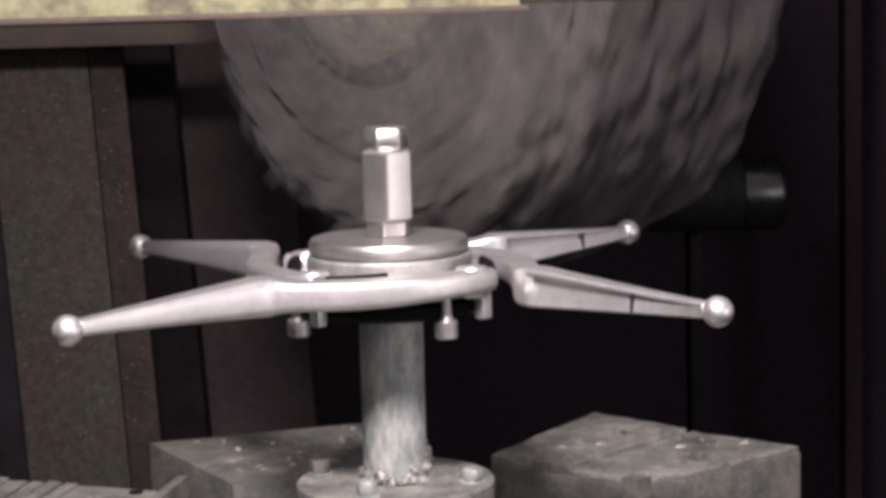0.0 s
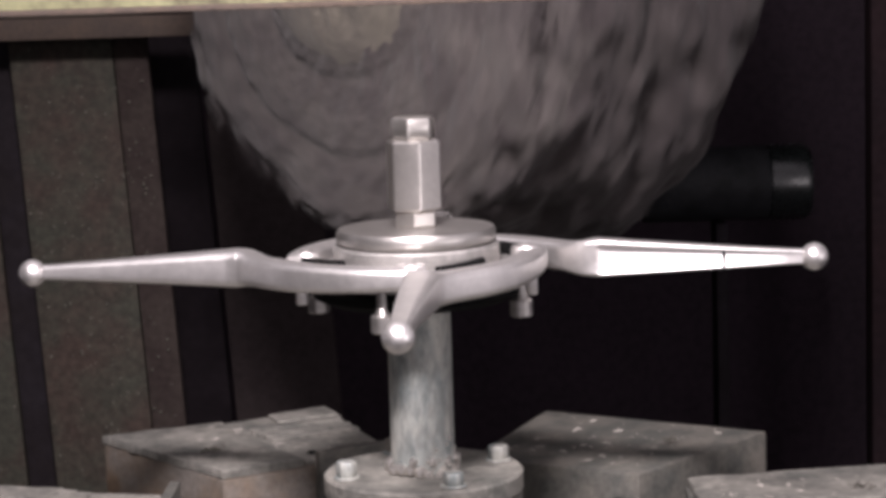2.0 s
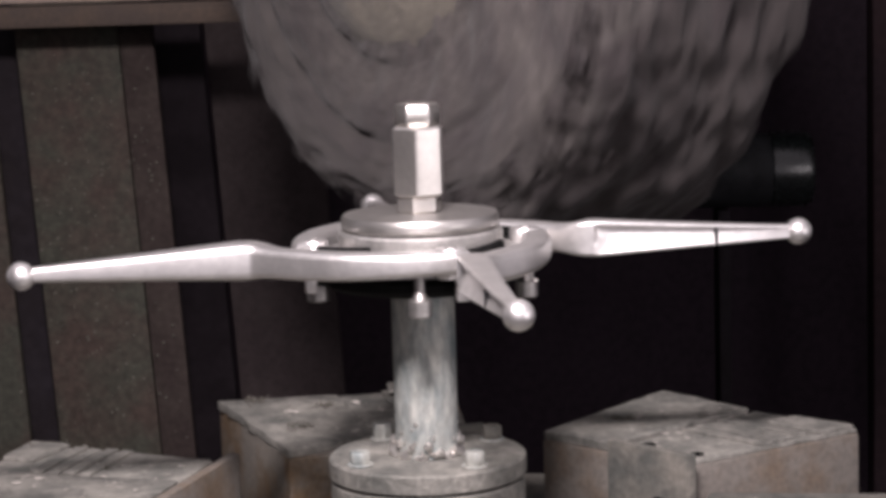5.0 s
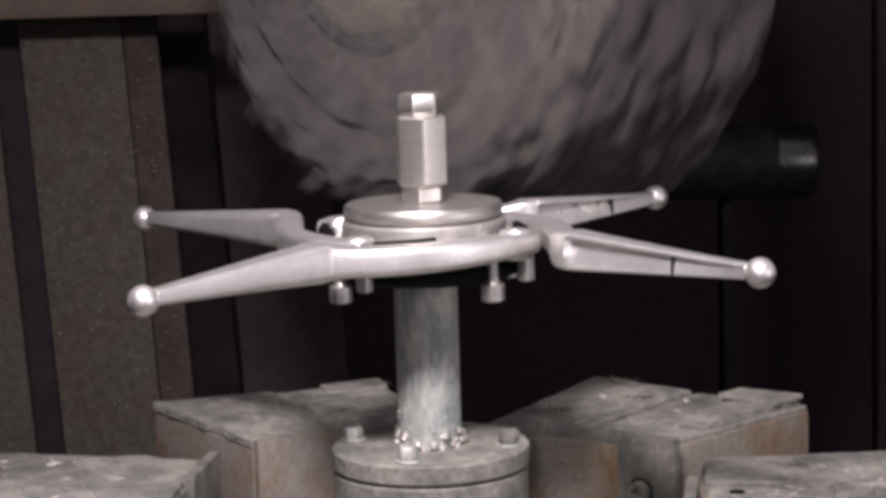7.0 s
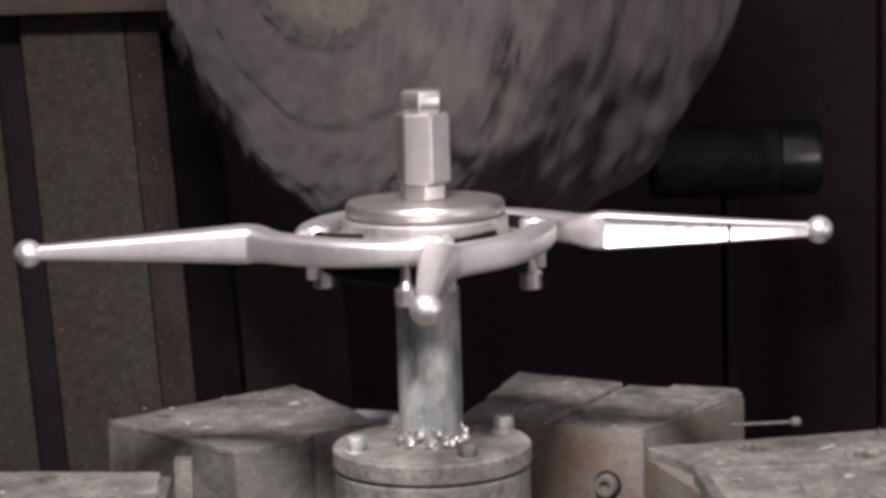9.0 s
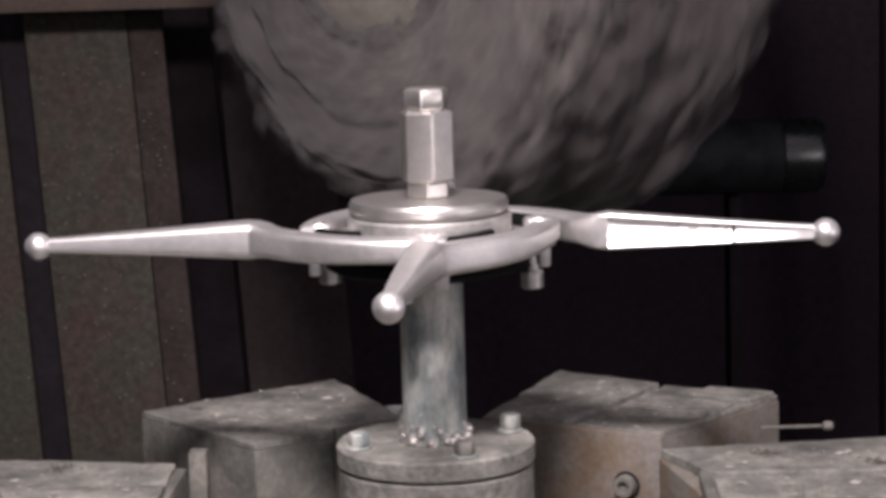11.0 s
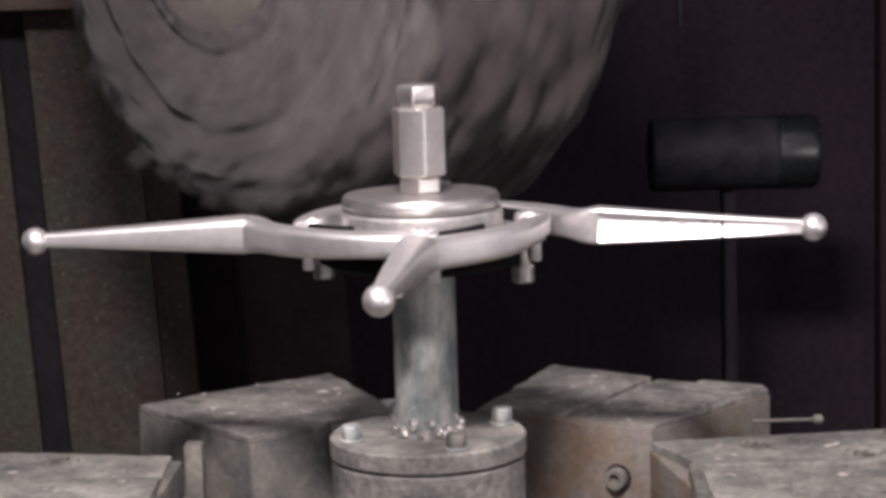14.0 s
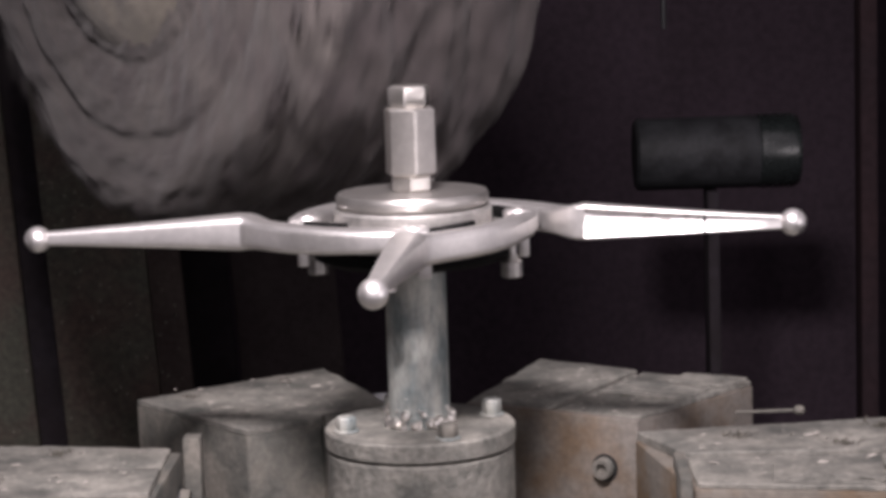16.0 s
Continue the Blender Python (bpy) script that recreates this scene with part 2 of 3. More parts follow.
# ---- the housing ----
def housing():
    lean = pose(0, 0, 0, 0, -3.2, 0)
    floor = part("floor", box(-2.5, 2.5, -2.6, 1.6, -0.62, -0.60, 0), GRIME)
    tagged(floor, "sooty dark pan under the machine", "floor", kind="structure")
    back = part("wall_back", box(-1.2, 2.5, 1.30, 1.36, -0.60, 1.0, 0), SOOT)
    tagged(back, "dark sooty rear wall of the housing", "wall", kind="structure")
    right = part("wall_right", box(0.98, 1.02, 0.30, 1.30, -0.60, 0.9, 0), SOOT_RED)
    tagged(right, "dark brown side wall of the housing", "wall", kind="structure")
    # roof out of view, added to keep lamp light off the rear wall
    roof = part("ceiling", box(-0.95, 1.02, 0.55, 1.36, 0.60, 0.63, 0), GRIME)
    tagged(roof, "unseen dark roof added to close the housing and shade its rear", "ceiling", kind="structure")
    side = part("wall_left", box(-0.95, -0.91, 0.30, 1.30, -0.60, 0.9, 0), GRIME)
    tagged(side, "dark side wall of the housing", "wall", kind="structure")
    # wall out of view, added so the levers reflect dark on the left
    blocker = part("wall_reflection_blocker", box(-1.75, -1.70, -2.6, 0.28, -0.60, 1.6, 0), GRIME)
    tagged(blocker, "unseen dark wall added to darken reflections from the left", "wall", kind="structure")
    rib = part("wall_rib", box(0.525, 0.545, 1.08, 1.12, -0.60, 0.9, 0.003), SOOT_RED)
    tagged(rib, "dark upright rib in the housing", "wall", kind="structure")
    # upright panels at the left rear, leaning slightly
    for x0, x1, y, mat, lab in ((-0.90, -0.436, 0.86, SPECK, "speckled grimy sheet metal panel"),
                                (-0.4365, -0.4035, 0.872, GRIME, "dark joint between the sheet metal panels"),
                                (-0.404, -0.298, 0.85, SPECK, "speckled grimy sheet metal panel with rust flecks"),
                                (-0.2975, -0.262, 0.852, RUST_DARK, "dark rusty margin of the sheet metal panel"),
                                (-0.285, -0.222, 0.95, EDGE_DARK, "dark edge strip beside the sheet metal panel"),
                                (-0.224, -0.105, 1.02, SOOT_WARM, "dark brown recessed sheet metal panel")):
        p = part("panel", box(x0, x1, y, y + 0.015, -0.60, 0.60, 0.003), mat, m=lean)
        tagged(p, lab, "panel", kind="structure")
    rnd = random.Random(11)
    for x0, x1, y, count in ((-0.402, -0.268, 0.85, 330), (-0.56, -0.44, 0.86, 120)):
        specks = []
        for i in range(count):
            b = bmesh.new()
            bmesh.ops.create_icosphere(b, subdivisions=1, radius=rnd.choice((0.0006, 0.0008, 0.0011, 0.0018)), matrix=lean @ pose(rnd.uniform(x0, x1), y, rnd.gauss(-0.08, 0.14)))
            specks.append(b)
        tagged(part("compound_specks", join(*specks), LINT_DULL), "dull specks of polishing compound on the panel", "specks", kind="stuff")
    # hood: front lip with chipped paint, rear flange with rust
    lip = empty("hood_lip", "chipped green-yellow painted steel lip of the machine hood", "hood")
    part("flange", box(-0.945, 0.088, -0.056, -0.050, 0.180, 0.205, 0.001), PAINT, lip)
    part("dark_flange", box(0.0882, 0.975, -0.055, -0.050, 0.1815, 0.205, 0.001), LIP_DARK, lip, "darker stretch of the painted lip")
    part("edge_bead", box(-0.945, 0.094, -0.058, -0.046, 0.1765, 0.1805, 0.0012), RUST, lip, "rusty lower edge")
    for x in (-0.945, 0.935):
        part("side_post", box(x, x + 0.04, -0.095, -0.0585, -0.60, 0.6195, 0.002), RUST, lip)
    beam = part("wall_hood_beam", box(-0.945, 0.975, -0.10, -0.06, 0.62, 0.66, 0.002), PAINT)
    tagged(beam, "painted steel beam across the top of the hood", "wall", kind="structure")
    rear = part("hood_flange", box(-0.91, -0.02, 0.79, 0.835, 0.1245, 0.146, 0.002), RUST)
    tagged(rear, "brown rusty flange at the back of the hood", "flange", kind="structure")
    rod = part("hanging_rod", lathe([(0.003, 0.085), (0.003, 0.602)], 12, 0.272, 0.86), DARK)
    tagged(rod, "thin dark steel rod hanging at the back", "rod")
    motor = empty("motor", "dark green painted cylindrical motor housing", "motor", m=pose(0, 0.88, -0.052, 0, 90, 0))
    part("barrel", lathe([(0.036, 0.24), (0.039, 0.243), (0.039, 0.405), (0.037, 0.416)], 48), GREEN, motor)
    part("end_cap", lathe([(0.0385, 0.372), (0.0402, 0.374), (0.0402, 0.410), (0.037, 0.4165), (0.0, 0.4165)], 48), GREEN_GLOSS, motor, "glossy dark green end cap")
    part("bracket", box(0.04, 0.57, -0.02, 0.02, 0.316, 0.329, 0.003), GRIME, motor)


housing()


# ---- the turntable with its six blocks ----
TURNING = []


def rotary_table():
    ob = empty("rotary_table", "dirty steel rotary table under the blocks", "turntable")
    part("plate", lathe([(0.0, -0.262), (0.39, -0.262), (0.392, -0.258), (0.392, -0.254), (0.39, -0.25), (0.0, -0.25)], 96, capped=False), BLOCK, ob)
    part("drum", disc(0.30, -0.40, -0.2625, 0.004, 72), DARK, ob)
    part("foot", disc(0.20, -0.60, -0.4005, 0.004, 48), DARK, ob)
    TURNING.append(ob)


def spindle_post():
    ob = empty("spindle_post", "galvanised pipe post welded on a bolted round flange", "post")
    part("pipe", lathe([(0.0215, -0.139), (0.0215, -0.022)], 48), PIPE, ob)
    part("flange", disc(0.0675, -0.153, -0.139, 0.0015, 72), BLOCK_TOP, ob, "dusty steel flange")
    part("lower_ring", disc(0.0665, -0.249, -0.1545, 0.0015, 72), BLOCK_TOP, ob)
    # lumpy weld bead
    rnd = random.Random(4)
    bm = bmesh.new()
    for i in range(34):
        a = 2 * math.pi * i / 34 + rnd.uniform(-.06, .06)
        r = rnd.uniform(0.0026, 0.0052)
        bmesh.ops.create_icosphere(bm, subdivisions=1, radius=r, matrix=Matrix.Translation((0.0225 * math.cos(a), 0.0225 * math.sin(a), -0.1385 + rnd.uniform(0, 0.004) + (rnd.uniform(0, 0.008) if i % 3 == 0 else 0))))
    for i in range(40):
        a = rnd.uniform(0, 2 * math.pi)
        bmesh.ops.create_icosphere(bm, subdivisions=1, radius=rnd.uniform(0.0007, 0.0019), matrix=Matrix.Translation((0.0215 * math.cos(a), 0.0215 * math.sin(a), -0.1365 + abs(rnd.gauss(0, 0.011)))))
    part("weld_bead", bm, NUT, ob, "bright lumpy weld bead")["kind"] = "stuff"
    for k, (a, h) in enumerate(((-161.3, 0.010), (-71.3, 0.008), (-251.3, 0.009), (18.7, 0.009))):
        x, y = 0.055 * math.cos(radians(a)), 0.055 * math.sin(radians(a))
        bolt = part("bolt", hexagon(0.0125, -0.137, -0.137 + h, a, 0.001, x, y), (PIPE, PIPE, BLOCK, PIPE)[k], ob, ("bluish galvanised hexagon bolt", "dusty hexagon bolt", "dark oily hexagon bolt", "dusty hexagon bolt")[k])
        part("washer", disc(0.0088, -0.1388, -0.1372, 0.0004, 24, x, y), PIPE, bolt)
    TURNING.append(ob)


CABLE = material("dusty_grey_rubber", (0.20, 0.20, 0.205), 0.7, 0.0, 0.4, 60, 300, 0.4, second=(0.12, 0.12, 0.13))
BLOCK_TOP = material("dusty_steel", (0.33, 0.315, 0.282), 0.75, 0.2, 0.55, 34, 190, 0.8, second=(0.125, 0.126, 0.115), depth=0.002, spread=0.16)


def worn_plate(rnd, points, z0, z1, wear=0.0012, step=0.011):
    """A flat plate whose rim is nicked and uneven."""
    out = []
    for (ax, ay), (bx, by) in zip(points, points[1:] + points[:1]):
        k = max(2, int(math.hypot(bx - ax, by - ay) / step))
        for i in range(k):
            f = i / k
            j = wear * (0.3 if i == 0 else 1)
            out.append((ax + (bx - ax) * f + rnd.uniform(-j, j), ay + (by - ay) * f + rnd.uniform(-j, j)))
    bm = bmesh.new()
    lo = [bm.verts.new((x, y, z0)) for x, y in out]
    mid = [bm.verts.new((x, y, z1 - rnd.uniform(0.0006, 0.0013))) for x, y in out]
    cx, cy = sum(x for x, y in out) / len(out), sum(y for x, y in out) / len(out)
    hi = [bm.verts.new((x + (cx - x) * rnd.uniform(0.008, 0.03), y + (cy - y) * rnd.uniform(0.008, 0.03), z1 + rnd.uniform(-0.0003, 0.0002))) for x, y in out]
    n = len(out)
    for a, b in ((lo, mid), (mid, hi)):
        for i in range(n):
            bm.faces.new((a[i], a[(i + 1) % n], b[(i + 1) % n], b[i]))
    bm.faces.new(lo)
    bm.faces.new(hi)
    return bm


def flake(rnd, x, y, z, size):
    """A torn shred of pale lint."""
    bm = bmesh.new()
    k = 5
    ring = [bm.verts.new((x + size * rnd.uniform(0.5, 1.4) * math.cos(2 * math.pi * i / k + 0.3) * 1.5, y + size * rnd.uniform(0.3, 0.9) * math.sin(2 * math.pi * i / k + 0.3), z + rnd.uniform(0, 0.0012))) for i in range(k)]
    top = bm.verts.new((x, y, z + size * rnd.uniform(0.25, 0.6)))
    for i in range(k):
        bm.faces.new((ring[i], ring[(i + 1) % k], top))
    bm.faces.new(ring)
    bmesh.ops.rotate(bm, verts=bm.verts, cent=(x, y, z), matrix=Matrix.Rotation(rnd.uniform(0, 6), 3, "Z"))
    return bm


def fibres(rnd, x, y, z, size):
    """A loose clump of short bent fibres."""
    bm = bmesh.new()
    for i in range(46):
        p = Vector((x + rnd.gauss(0, size * 0.6), y + rnd.gauss(0, size * 0.6), z))
        d = Vector((rnd.uniform(-1, 1), rnd.uniform(-1, 1), rnd.uniform(0.1, 0.8))).normalized() * size * rnd.uniform(0.3, 0.8)
        w = Vector((rnd.uniform(-1, 1), rnd.uniform(-1, 1), 0.3)).normalized() * 0.0005
        q = p + d + Vector((0, 0, -size * 0.1))
        e = q + Vector((d.y, -d.x, -d.z * 0.9)) * 0.7
        vs = [bm.verts.new(c) for c in (p - w, p + w, q + w, q - w, e)]
        bm.faces.new((vs[0], vs[1], vs[2], vs[3]))
        bm.faces.new((vs[3], vs[2], vs[4]))
    return bm


def jaw_block(angle, kind):
    """One of six blocks round the spindle: local x runs outward."""
    rnd = random.Random(20 + kind)
    ob = empty("jaw_block", "dusty grey cast iron block bolted to the rotary table", "block", "six blocks round the spindle")
    turn = pose(0, 0, 0, 0, 0, angle)
    z = -0.176 if kind == 3 else -0.173
    sides = {5: [(0.186, -0.074), (0.352, -0.098), (0.352, 0.100), (0.155, 0.073)], 1: [(0.176, -0.072), (0.355, -0.092), (0.330, 0.090), (0.171, 0.061)]}.get(kind, [(0.182, -0.071), (0.352, -0.098), (0.352, 0.100), (0.182, 0.071)])
    part("body", prism(sides, -0.249, z, 0.002), RUST_PATCH if kind == 5 else RUSTY if kind in (0, 4) else BLOCK, ob, m=turn)
    hi, lo = -0.166, z + 0.004
    if kind == 1:
        lo = hi = -0.168
        part("top_plate", worn_plate(rnd, [(0.178, -0.070), (0.352, -0.090), (0.329, 0.089), (0.173, 0.060)], z + 0.0005, hi, 0.0016), BLOCK_TOP, ob, "worn flat steel top plate", m=turn)
    elif kind != 3:
        part("top_plate", worn_plate(rnd, [(0.186, 0.003), (0.343, 0.003), (sides[2][0] + 0.001, sides[2][1] + 0.001), (sides[3][0] + 0.002, sides[3][1])], z + 0.0005, hi), BLOCK_TOP, ob, "worn flat steel top plate", m=turn)
        part("low_plate", worn_plate(rnd, [(0.190, -0.070), (0.352, -0.096), (0.349, 0.0005), (0.188, 0.0005)], z + 0.0004, lo), BLOCK_TOP, ob, "worn flat steel top plate", m=turn)
    if kind in (0, 4):
        for i in range(4):
            u = 0.258 + 0.013 * i
            part("packing_strip", worn_plate(rnd, [(u, -0.080), (u + 0.010, -0.082), (u + 0.010, -0.006), (u, -0.004)], lo + 0.0004, lo + 0.0020 + 0.0008 * (i % 2), 0.0010), BLOCK_TOP, ob, m=turn)
    if kind == 4:
        # flat black discs stand in for the shaded depth of the holes
        for v in (-0.0150, -0.0620):
            part("hole", disc(0.0052, hi + 0.0004 if v > 0.003 else lo + 0.0004, (hi if v > 0.003 else lo) + 0.0012, 0.0002, 20, 0.2075, v), SHADE_BLACK, ob, "dark bolt hole", m=turn)
    if kind == 2:
        part("inner_lip", prism([(0.167, -0.082), (0.180, -0.083), (0.180, -0.066), (0.167, -0.065)], -0.249, -0.161, 0.0015), BLOCK, ob, "worn upright end plate", m=turn)
    if kind == 5:
        for i in range(3):
            part("layer", worn_plate(rnd, [(0.240 + 0.010 * i, -0.074), (0.35 - 0.004 * i, -0.092), (0.348 - 0.004 * i, -0.035 - 0.010 * i), (0.245 + 0.012 * i, -0.030 - 0.008 * i)], lo + 0.0004 + 0.0018 * i, lo + 0.0020 + 0.0018 * i), BLOCK_TOP, ob, m=turn)
    if kind in (0, 4, 5):
        top = lo + (0.0052 if kind == 5 else 0)
        part("outer_strip", worn_plate(rnd, [(0.316, -0.089), (0.350, -0.094), (0.347, -0.040), (0.319, -0.036)], top + 0.0004, top + (0.0040 if kind == 5 else 0.0028), 0.0014), BLOCK_TOP, ob, "loose worn steel strip on the block", m=turn)
    face = 0.1815
    if kind in (0, 1, 4, 5):
        face = sides[0][0] - 0.0085
        part("inner_plate", prism([(face + 0.0002, -0.083), (face + 0.0083, -0.084), (face + 0.0083, 0.070 if kind == 0 else -0.004), (face + 0.0002, 0.069 if kind == 0 else -0.004)], -0.249, hi + (0.0, 0.003, 0, 0, 0.006, 0.003)[kind], 0.0014), RUSTY if kind == 0 else BLOCK, ob, "worn upright inner plate", m=turn)
    screw = lathe([(0.0, 0.0), (0.0085, 0.0), (0.0085, 0.006), (0.0075, 0.0072), (0.0045, 0.0072), (0.0045, 0.003), (0.0, 0.003)], 24, capped=False)
    part("socket_screw", screw, BLOCK, ob, "socket head screw in a recess", m=turn @ pose(face, -0.055, -0.2055, 0, -90, 0))
    part("recess_ring", lathe([(0.0086, 0.0), (0.0108, 0.0), (0.0108, 0.0008), (0.0086, 0.0008), (0.0086, 0.0)], 24, capped=False), DARK, ob, m=turn @ pose(face + 0.0003, -0.055, -0.2055, 0, -90, 0))
    if kind == 0:
        part("split_pin", join(lathe([(0.0013, 0.0), (0.0013, 0.048)], 10), lathe([(0.0, 0.046), (0.0035, 0.048), (0.004, 0.051), (0.0035, 0.054), (0.0, 0.056)], 12, capped=False)), BLOCK, ob, "thin steel pin with a round head",
             m=turn @ pose(0.312, -0.100, -0.187, 88, 0, 24))
    # torn lint caught on the block
    bits = []
    for i in range(60):
        u = rnd.uniform(0.20, 0.345)
        v = rnd.uniform(-0.068, 0.068) * (0.8 + (u - 0.18) * 1.6)
        bits.append(flake(rnd, u, v, (hi if v > 0.003 else lo) if kind != 3 else z, rnd.choice((0.0006, 0.0008, 0.001, 0.0012, 0.0015, 0.002, 0.003))))
    for i in range(7):
        u, v = rnd.uniform(0.205, 0.335), rnd.uniform(-0.066, 0.062)
        bits.append(flake(rnd, u, v, (hi if v > 0.003 else lo) if kind != 3 else z, rnd.uniform(0.0028, 0.0046)))
    part("lint", join(*bits), LINT, ob, "pale shreds of lint", m=turn, smooth=0)["kind"] = "stuff"
    # fuzzy clumps of cloth fibre on the edges
    for u, v, size in {0: [(0.335, -0.085, 0.010), (0.26, -0.03, 0.006)], 5: [(0.23, 0.05, 0.009), (0.30, 0.02, 0.008), (0.335, 0.07, 0.010)],
                       2: [(0.30, 0.03, 0.007), (0.27, -0.06, 0.009), (0.32, -0.03, 0.008)], 3: [(0.28, -0.05, 0.005)], 4: [(0.25, 0.05, 0.007)], 1: [(0.31, 0.05, 0.005), (0.32, -0.04, 0.005)]}[kind]:
        part("fibre_clump", fibres(rnd, u, v, (hi if v > 0.003 else lo), size), LINT_DULL, ob, "fuzzy clump of grey cloth fibre", m=turn, smooth=0)["kind"] = "stuff"
    TURNING.append(ob)


def tube(points, radius, n=12):
    """A round bar through smoothed points."""
    path = []
    for i in range(len(points) - 1):
        p0, p1, p2, p3 = (Vector(points[min(max(j, 0), len(points) - 1)]) for j in (i - 1, i, i + 1, i + 2))
        for k in range(6):
            f = k / 6
            path.append(0.5 * (2 * p1 + (p2 - p0) * f + (2 * p0 - 5 * p1 + 4 * p2 - p3) * f * f + (3 * p1 - p0 - 3 * p2 + p3) * f ** 3))
    path.append(Vector(points[-1]))
    bm = bmesh.new()
    rings = []
    for i, p in enumerate(path):
        d = (path[min(i + 1, len(path) - 1)] - path[max(i - 1, 0)]).normalized()
        a = d.cross(Vector((0.3, 0.2, 1))).normalized()
        b = d.cross(a)
        rings.append([bm.verts.new(p + radius * (a * math.cos(2 * math.pi * j / n) + b * math.sin(2 * math.pi * j / n))) for j in range(n)])
    for r0, r1 in zip(rings, rings[1:]):
        for j in range(n):
            bm.faces.new((r0[j], r0[(j + 1) % n], r1[(j + 1) % n], r1[j]))
    bm.faces.new(rings[0])
    bm.faces.new(rings[-1])
    return bm


def cable_stub():
    ob = empty("cable_stub", "bent grey cable stub lying between two blocks", "cable")
    part("sheath", tube([(0.058, -0.360, -0.244), (0.040, -0.345, -0.200), (0.003, -0.318, -0.192), (-0.026, -0.280, -0.190), (-0.036, -0.255, -0.202), (-0.034, -0.235, -0.243)], 0.0058), CABLE, ob, "grey dusty cable sheath")
    part("lower_strand", tube([(0.035, -0.318, -0.245), (0.022, -0.300, -0.204), (-0.005, -0.268, -0.200), (-0.020, -0.240, -0.215), (-0.022, -0.225, -0.245)], 0.0050), CABLE, ob)
    TURNING.append(ob)


rotary_table()
spindle_post()
cable_stub()
for k in range(6):
    jaw_block(-124 + 60 * k, k)


# ---- the lever clamp ----
def lever_clamp():
    ob = empty("lever_clamp", "round steel clamp with a long hexagon coupling nut on top", "clamp")
    # dark disc made blacker: the shade below the levers is in its colour
    part("base_disc", lathe([(0.03, -0.026), (0.060, -0.022), (0.070, -0.017), (0.070, -0.012), (0.062, -0.009)], 72), SHADE_BLACK, ob, "dark base disc, blackened for the shade under the levers")
    part("hub_plate", disc(0.0672, -0.0088, 0.0030, 0.001, 72), ALU_RAW, ob, "raw cast aluminium hub plate")
    part("lower_disc", disc(0.0555, 0.0032, 0.0165, 0.0015, 96), ALU_RAW, ob)
    part("top_disc", lathe([(0.050, 0.0168), (0.0525, 0.018), (0.0535, 0.020), (0.0535, 0.0245), (0.052, 0.0268), (0.018, 0.0272)], 96), STEEL, ob, "turned steel disc with a bright rim")
    part("jam_nut", hexagon(0.0270, 0.0273, 0.0385, 0.471), NUT, ob)
    part("coupling_nut", hexagon(0.0325, 0.0387, 0.0855, 0.70, 0.0016), NUT, ob, "long bright hexagon coupling nut")
    part("top_nut", hexagon(0.0266, 0.0857, 0.1005, 0.272, 0.0016), NUT, ob)
    TURNING.append(ob)


def bezier(p0, p1, p2, p3, t):
    s = 1 - t
    return tuple(s ** 3 * a + 3 * s * s * t * b + 3 * s * t * t * c + t ** 3 * d for a, b, c, d in zip(p0, p1, p2, p3))


def channelled_bar(stations):
    """A bar through stations of (centre, side, half width, half height, channel depth, front edge radius, back edge radius)."""
    bm = bmesh.new()
    rings = []
    for c, side, hw, hh, dent, r, q in stations:
        def arc(cu, cv, rad, a0, a1, n=6):
            return [(cu + rad * math.cos(radians(a0 + (a1 - a0) * i / n)), cv + rad * math.sin(radians(a0 + (a1 - a0) * i / n))) for i in range(n + 1)]
        rim = 0.0011
        top = hh - r - rim
        sec = arc(-hw + r, hh - r, r, 90, 180)
        sec += [(-hw, top), (-hw + dent * 0.7, top - dent * 0.20), (-hw + dent * 0.97, top - dent * 0.45), (-hw + dent, top - dent * 0.85 - 0.0006),
                (-hw + dent * 0.66, -hh * 0.06), (-hw + dent * 0.30, -hh * 0.52), (-hw + dent * 0.05, -hh + r + 0.0003)]
        sec += arc(-hw + r, -hh + r, r, 180.5, 270)
        sec += arc(hw - q, -hh + q, q, 270, 360)
        sec += arc(hw - q, hh - q, q, 0, 90)
        rings.append([bm.verts.new(Vector(c) + Vector(side) * u + Vector((0, 0, v))) for u, v in sec])
    n = len(rings[0])
    for a, b in zip(rings, rings[1:]):
        for i in range(n):
            j = (i + 1) % n
            bm.faces.new((a[i], a[j], b[j], b[i]))
    bm.faces.new(rings[0])
    bm.faces.new(rings[-1])
    return bm


